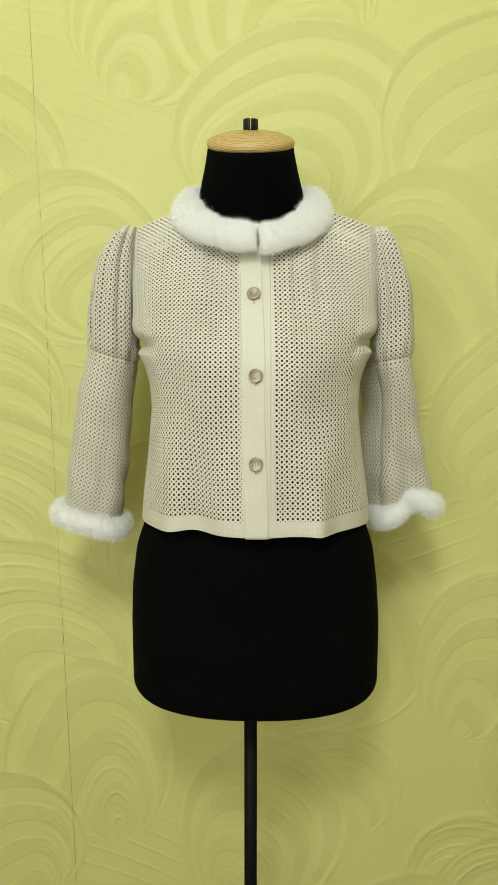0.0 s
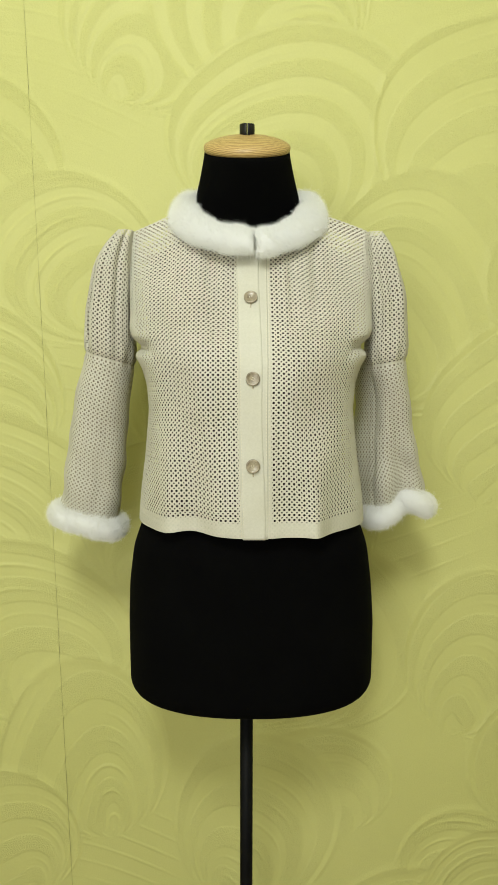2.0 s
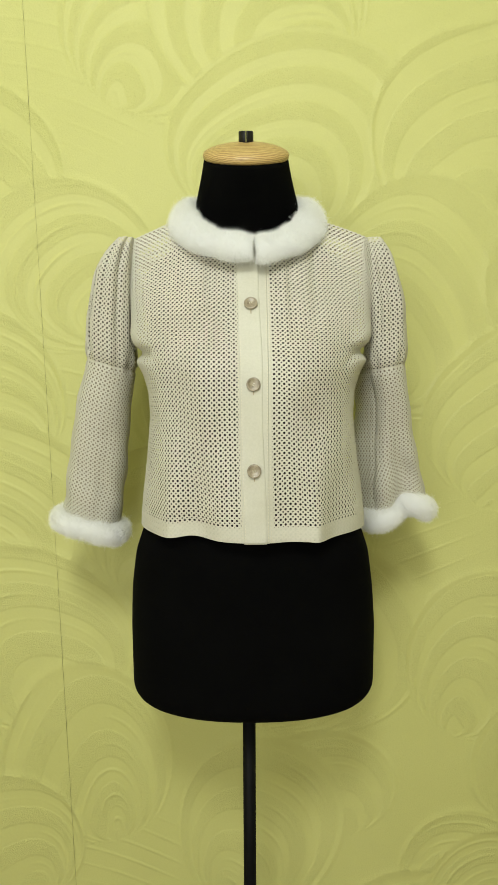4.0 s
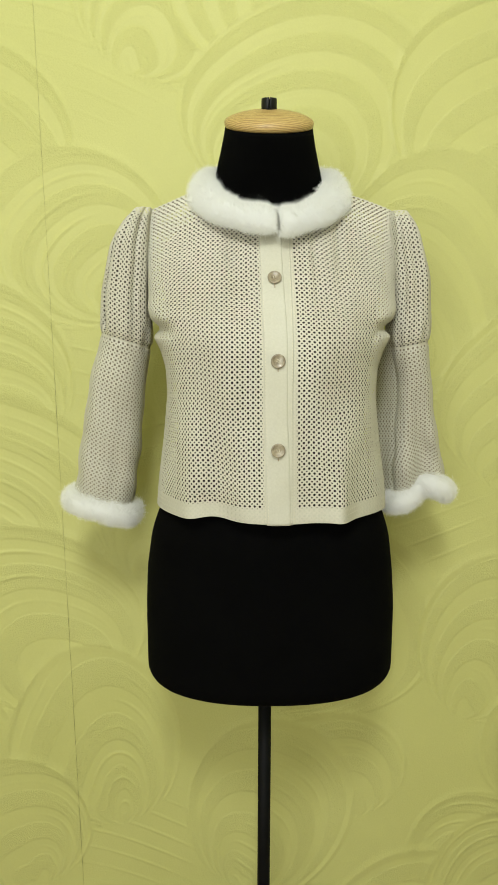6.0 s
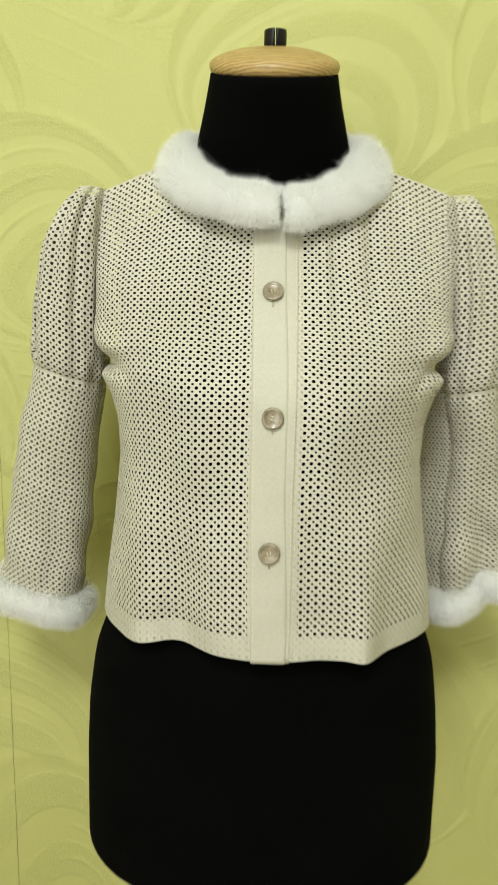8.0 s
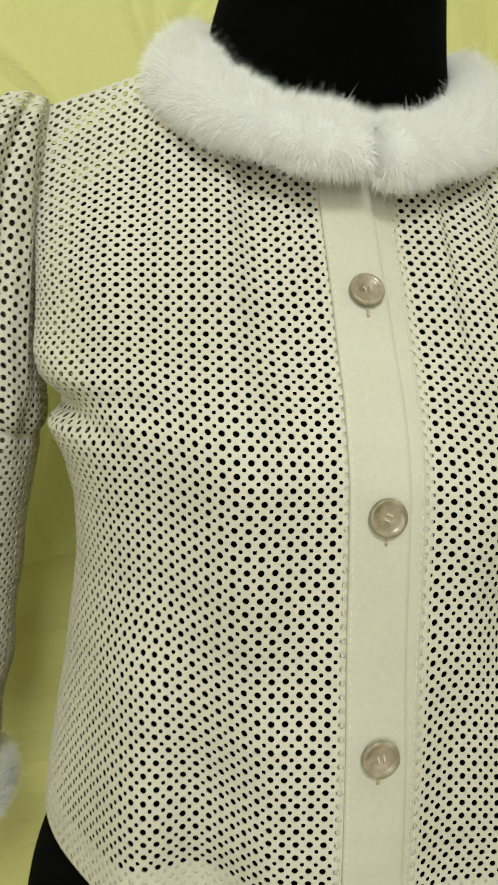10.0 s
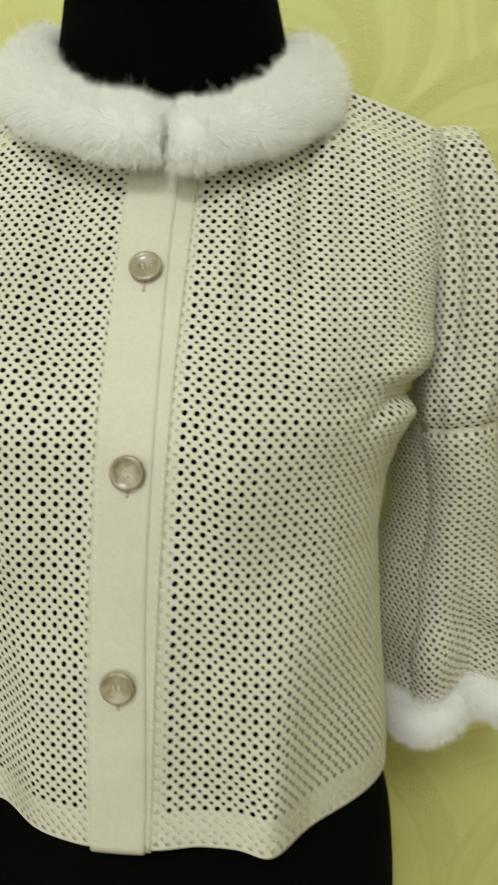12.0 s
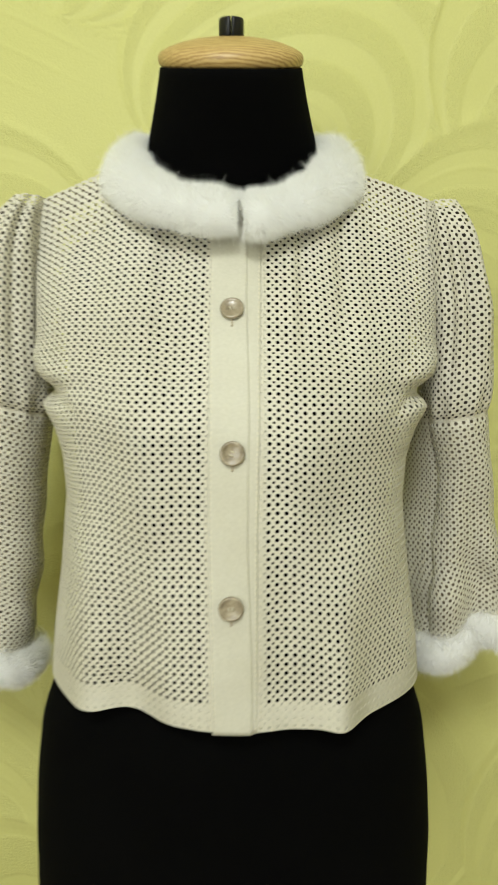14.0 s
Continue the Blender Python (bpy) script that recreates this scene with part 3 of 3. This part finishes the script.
for z, turn, dx in ((1.340, 20, 0.0005), (1.232, 65, 0.0020), (1.1175, 10, 0.0012)):
    sewn_button(z, turn, dx)


# ---------------------------------------------------------------- sleeves
class Sleeve:
    def __init__(self, table, folds, slant, z_top, z_seam, z_end, arch):
        self.f = smooth_of(table[::-1])
        self.folds, self.slant, self.arch = folds, slant, arch
        self.z_top, self.z_seam, self.z_end = z_top, z_seam, z_end
        zs = np.linspace(z_end - 0.006, z_top, 130)
        self.z = zs
        ref = np.array([self.ring(np.array([0.0]), z)[0] for z in zs])
        v = np.concatenate([[0], np.cumsum(np.linalg.norm(np.diff(ref, axis=0), axis=1))])
        self.v = v
        self.skin = Skin(self.ring, v, zs)

    def ring(self, th, z):
        cx, cy, a, b = (self.f(z, i) for i in range(1, 5))
        s, c = np.sin(th), np.cos(th)
        ex = 2.3
        x = a * np.sign(s) * np.abs(s) ** (2 / ex)
        y = -b * np.sign(c) * np.abs(c) ** (2 / ex)
        k = 1.0
        for th0, w, amp, z0, z1 in self.folds:
            fade = np.clip((z - z0) / (z1 - z0), 0, 1)
            k = k + amp * gauss(th, th0, w) * fade
        top = np.clip((z - 1.375) / 0.05, 0, 1)
        k = k + 0.05 * top * np.sin(th * 9 + 0.8)
        near = gauss(z, self.z_seam + 0.012, 0.016)
        k = k + 0.035 * near * np.sin(th * 11) + 0.045 * gauss(z, self.z_seam + 0.02, 0.022) - 0.06 * gauss(z, self.z_seam, 0.0045)
        x, y = x * k, y * k
        low = np.clip((1.25 - z) / 0.2, 0, 1)
        x = x + 0.0016 * np.sin(z * 95 + th * 2) * low
        y = y + 0.0025 * np.sin(z * 70 + th * 3 + 1) * low
        zz = z + self.slant * x * np.clip((1.40 - z) / 0.1, 0, 1) + self.arch * gauss(th, 0.25, 0.55) * np.clip((1.14 - z) / 0.1, 0, 1)
        return np.stack([cx + x, cy + y, zz], -1)

    def v_at(self, z):
        return float(np.interp(z, self.z, self.v))

    def cells(self, v0, v1):
        out = []
        n = int((v1 - v0) / PITCH + 0.001)
        for r in range(n):
            vc = v0 + (r + 0.5) * PITCH
            lo, hi = float(self.skin.half(vc, -math.pi)), float(self.skin.half(vc, math.pi))
            for c in range(int(lo / PITCH) - 1, int(hi / PITCH) + 1):
                s = (c + 0.5) * PITCH
                if lo - 0.002 < s < hi + 0.002:
                    out.append((c, r))
        return out


def fur_tube(name, path, radii, parent, label, n_hair, length, seed, closed=True, flat=None, comb=0.0, ends=True):
    """A rope of fur: a soft core and many fine tapering hairs. path: points; radii: (outward, along the second axis) per point; flat: the second axis."""
    rnd = np.random.RandomState(seed)
    P = np.array(path)
    m = len(P)
    R = np.array(radii)
    if closed:
        T = np.roll(P, -1, 0) - np.roll(P, 1, 0)
    else:
        T = np.gradient(P, axis=0)
    T /= np.linalg.norm(T, axis=1)[:, None]
    B = np.array(flat)
    A = np.cross(T, B)
    A /= np.linalg.norm(A, axis=1)[:, None]
    B = np.cross(A, T)
    n = 20
    verts, faces = [], []
    lump = 1 + 0.06 * np.sin(np.arange(m) * 0.9 + seed) + 0.05 * np.sin(np.arange(m) * 0.37 + 2)

    def surf(i, a):
        w = (i - np.floor(i))[:, None]
        i0 = np.floor(i).astype(int)
        i1 = (i0 + 1) % m if closed else np.minimum(i0 + 1, m - 1)
        i0 = i0 % m
        p = P[i0] * (1 - w) + P[i1] * w
        ua = A[i0] * (1 - w) + A[i1] * w
        ub = B[i0] * (1 - w) + B[i1] * w
        ut = T[i0] * (1 - w) + T[i1] * w
        r = R[i0] * (1 - w) + R[i1] * w
        l = (lump[i0] * (1 - w[:, 0]) + lump[i1] * w[:, 0])[:, None]
        ca, sa = np.cos(a)[:, None], np.sin(a)[:, None]
        q = p + (ua * ca * r[:, :1] + ub * sa * r[:, 1:2]) * l
        nor = ua * ca * r[:, 1:2] + ub * sa * r[:, :1]
        nor /= np.linalg.norm(nor, axis=1)[:, None]
        return q, nor, ut, ub

    loops = []
    for i in range(m):
        q, _, _, _ = surf(np.full(n, float(i)), np.linspace(0, 2 * np.pi, n, endpoint=False))
        loops.append([tuple(x) for x in q])
    if closed:
        loops.append(loops[0])
    core = rings(name, loops, UNDERFUR, parent, label, cap=not closed)
    i = rnd.uniform(0, m if closed else m - 1.001, n_hair)
    a = rnd.uniform(0, 2 * np.pi, n_hair)
    q, nor, ut, ub = surf(i, a)
    side = np.cross(nor, ut)
    ln = length * (rnd.uniform(0.55, 1.15, n_hair) + (rnd.uniform(0, 1, n_hair) < 0.028) * rnd.uniform(0.4, 0.85, n_hair))[:, None]
    d = nor * 0.62 + ub * (0.62 * np.sin(a) + comb)[:, None] + ut * rnd.normal(0, 0.22, n_hair)[:, None] + side * rnd.normal(0, 0.22, n_hair)[:, None]
    if not closed and ends:
        d += ut * (np.clip((i - (m - 4)) / 3, 0, 1) - np.clip((3 - i) / 3, 0, 1))[:, None] * 0.5
    # clumps: neighbouring hairs lean the same way
    ph = i * 2.1 + a * 3.0
    d += (ut * np.sin(ph)[:, None] + side * np.cos(ph * 1.3)[:, None]) * 0.16
    d /= np.linalg.norm(d, axis=1)[:, None]
    bend = d + np.array([0, 0, -0.35]) + rnd.normal(0, 0.18, (n_hair, 3))
    bend /= np.linalg.norm(bend, axis=1)[:, None]
    w = np.cross(d, nor + rnd.normal(0, 0.25, (n_hair, 3)))
    w /= np.linalg.norm(w, axis=1)[:, None]
    wid = rnd.uniform(0.00007, 0.00015, n_hair)[:, None]
    base = q - nor * 0.001
    mid = base + d * ln * 0.55
    tip = mid + bend * ln * 0.5
    V = np.stack([base - w * wid, base + w * wid, mid - w * wid * 0.8, mid + w * wid * 0.8, tip], 1).reshape(-1, 3)
    k = np.arange(n_hair) * 5
    quads = np.stack([k, k + 1, k + 3, k + 2], -1)
    tris = np.stack([k + 2, k + 3, k + 4], -1)
    me = bpy.data.meshes.new("fur")
    me.vertices.add(len(V))
    me.vertices.foreach_set("co", V.ravel())
    loop_idx = np.concatenate([quads.ravel(), tris.ravel()]).astype(np.int32)
    me.loops.add(len(loop_idx))
    me.loops.foreach_set("vertex_index", loop_idx)
    me.polygons.add(2 * n_hair)
    me.polygons.foreach_set("loop_start", np.concatenate([np.arange(n_hair) * 4, 4 * n_hair + np.arange(n_hair) * 3]).astype(np.int32))
    me.update(calc_edges=True)
    me.polygons.foreach_set("use_smooth", np.ones(2 * n_hair, dtype=bool))
    me.materials.append(FUR)
    pile = new("fur", me)
    pile.parent = core
    tagged(pile, "fine white hairs", kind="stuff")
    return core


LEFT = Sleeve([
    (1.447, -0.1780, 0.0080, 0.0100, 0.0180), (1.434, -0.1880, 0.0080, 0.0160, 0.0340), (1.412, -0.1963, 0.0106, 0.0240, 0.0460), (1.391, -0.2031, 0.0160, 0.0292, 0.0520), (1.317, -0.2133, 0.0314, 0.0361, 0.0550), (1.271, -0.2152, 0.0389, 0.0363, 0.0520),
    (1.245, -0.2190, 0.0431, 0.0361, 0.0480), (1.199, -0.2306, 0.0467, 0.0401, 0.0460), (1.096, -0.2462, 0.0580, 0.0448, 0.0420), (1.024, -0.2590, 0.0660, 0.0448, 0.0400), (0.983, -0.2637, 0.0700, 0.0453, 0.0400)],
    [(-0.78, 0.07, -0.26, 1.262, 1.276), (-0.15, 0.16, -0.10, 1.27, 1.36), (0.45, 0.16, -0.12, 1.27, 1.33), (0.95, 0.12, 0.06, 1.27, 1.31), (0.35, 0.30, -0.10, 1.20, 1.08), (-0.6, 0.25, 0.05, 1.22, 1.10)],
    -0.30, 1.445, 1.258, 1.006, 0.0)
RIGHT = Sleeve([
    (1.447, 0.1750, 0.0080, 0.0100, 0.0180), (1.434, 0.1810, 0.0080, 0.0150, 0.0340), (1.412, 0.1872, 0.0101, 0.0220, 0.0460), (1.350, 0.2013, 0.0215, 0.0293, 0.0520), (1.283, 0.2062, 0.0307, 0.0305, 0.0500), (1.250, 0.2070, 0.0360, 0.0284, 0.0480),
    (1.198, 0.2195, 0.0480, 0.0264, 0.0460), (1.145, 0.2244, 0.0601, 0.0320, 0.0440), (1.033, 0.2394, 0.0770, 0.0449, 0.0420), (0.989, 0.2444, 0.0810, 0.0472, 0.0400)],
    [(0.05, 0.16, -0.13, 1.27, 1.35), (0.55, 0.15, 0.06, 1.27, 1.33), (-0.5, 0.14, -0.12, 1.27, 1.33), (0.05, 0.40, -0.42, 1.22, 1.02), (-2.15, 0.38, 1.0, 1.28, 1.225), (-2.15, 0.38, -0.60, 1.11, 1.02), (-1.35, 0.16, -0.12, 1.27, 1.22)],
    0.20, 1.445, 1.252, 1.018, 0.024)

for sl, seed in ((LEFT, 3), (RIGHT, 5)):
    vs, ve = sl.v_at(sl.z_seam), sl.v_at(sl.z_end)
    upper = perforated("sleeve", sl.skin, sl.cells(vs, sl.v[-1] - 0.001), 0.0, vs, jacket, "gathered puff sleeve of punched ivory leather")
    nl = int((vs - ve) / PITCH)
    v_low = vs - nl * PITCH
    perforated("lower_sleeve", sl.skin, sl.cells(v_low - PITCH, vs), 0.0, v_low - PITCH, upper, "flared lower sleeve of punched ivory leather")
    # added tubes paint the shade behind the holes: dark in puff, tan below seam
    for lo, hi, mat, words in ((sl.z_seam, sl.z_top - 0.012, PUFF_SHADE, "dark brown tube added in the puff as shade behind the holes"), (sl.z_end, sl.z_seam, LOWER_SHADE, "tan tube added in the lower sleeve as shade behind the holes")):
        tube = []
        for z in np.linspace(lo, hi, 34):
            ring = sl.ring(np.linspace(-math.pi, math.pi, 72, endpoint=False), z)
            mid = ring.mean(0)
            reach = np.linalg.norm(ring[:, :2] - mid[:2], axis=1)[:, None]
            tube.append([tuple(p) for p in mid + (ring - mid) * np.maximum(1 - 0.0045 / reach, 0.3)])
        rings("shade_tube", tube, mat, upper, words, cap=False)
    n = 110
    th = np.linspace(-math.pi, math.pi, n, endpoint=False)
    ss = np.array([float(sl.skin.half(vs, t)) for t in th])
    p = sl.skin.at(ss, np.full(n, vs))
    nn = sl.skin.normal(ss, np.full(n, vs))
    loops = [[tuple(p[i] + nn[i] * (-0.0006 + 0.0006 * math.cos(q)) + np.array([0, 0, 0.0014 * math.sin(q)])) for q in np.linspace(0, 2 * math.pi, 8, endpoint=False)] for i in range(n)]
    rings("sleeve_seam", loops + [loops[0]], LEATHER, upper, cap=False)
    # fur cuff
    n = 60
    th = np.linspace(-math.pi, math.pi, n, endpoint=False)
    ring = sl.ring(th, sl.z_end - 0.004)
    cen = ring.mean(0)
    path = cen + (ring - cen) * np.array([1.06, 1.06, 1.0]) + np.array([0, 0, -0.004])
    fur_tube("fur_cuff", path, [(0.0128, 0.0148)] * n, jacket, "white fur cuff", 42000, 0.0082, seed, True, np.tile([0, 0, 1.0], (n, 1)))

# ---------------------------------------------------------------- fur collar
def collar_half(sign, seed, droop):
    n = 44
    t = np.linspace(0.026, math.pi, n)
    x = -0.005 + sign * 0.096 * np.sin(t) + 0.010 * np.exp(-t / 0.5)
    y = 0.012 - 0.062 * np.cos(t)
    z = 1.421 + 0.055 * (1 - np.cos(np.minimum(t, 2.0))) - droop * np.exp(-(t / 0.45) ** 2)
    z = np.minimum(z, 1.478 + 0.012 * np.clip((t - 1.5), 0, 1))
    path = np.stack([x, y, z], -1)
    # the band lies on the slope of the chest: its broad side runs outwards and down
    out = np.stack([sign * np.sin(t) * 0.75, -np.cos(t) * 0.75, -0.95 * np.ones(n)], -1)
    out /= np.linalg.norm(out, axis=1)[:, None]
    rad = [(0.0125, 0.0195)] * n
    rad[0], rad[1] = (0.0105, 0.017), (0.012, 0.0188)
    return fur_tube("fur_collar", path, rad, jacket, "white fur collar, meeting edge to edge in front", 62000, 0.0088, seed, False, out)


collar_half(-1, 11, 0.0)
collar_half(1, 12, 0.003)
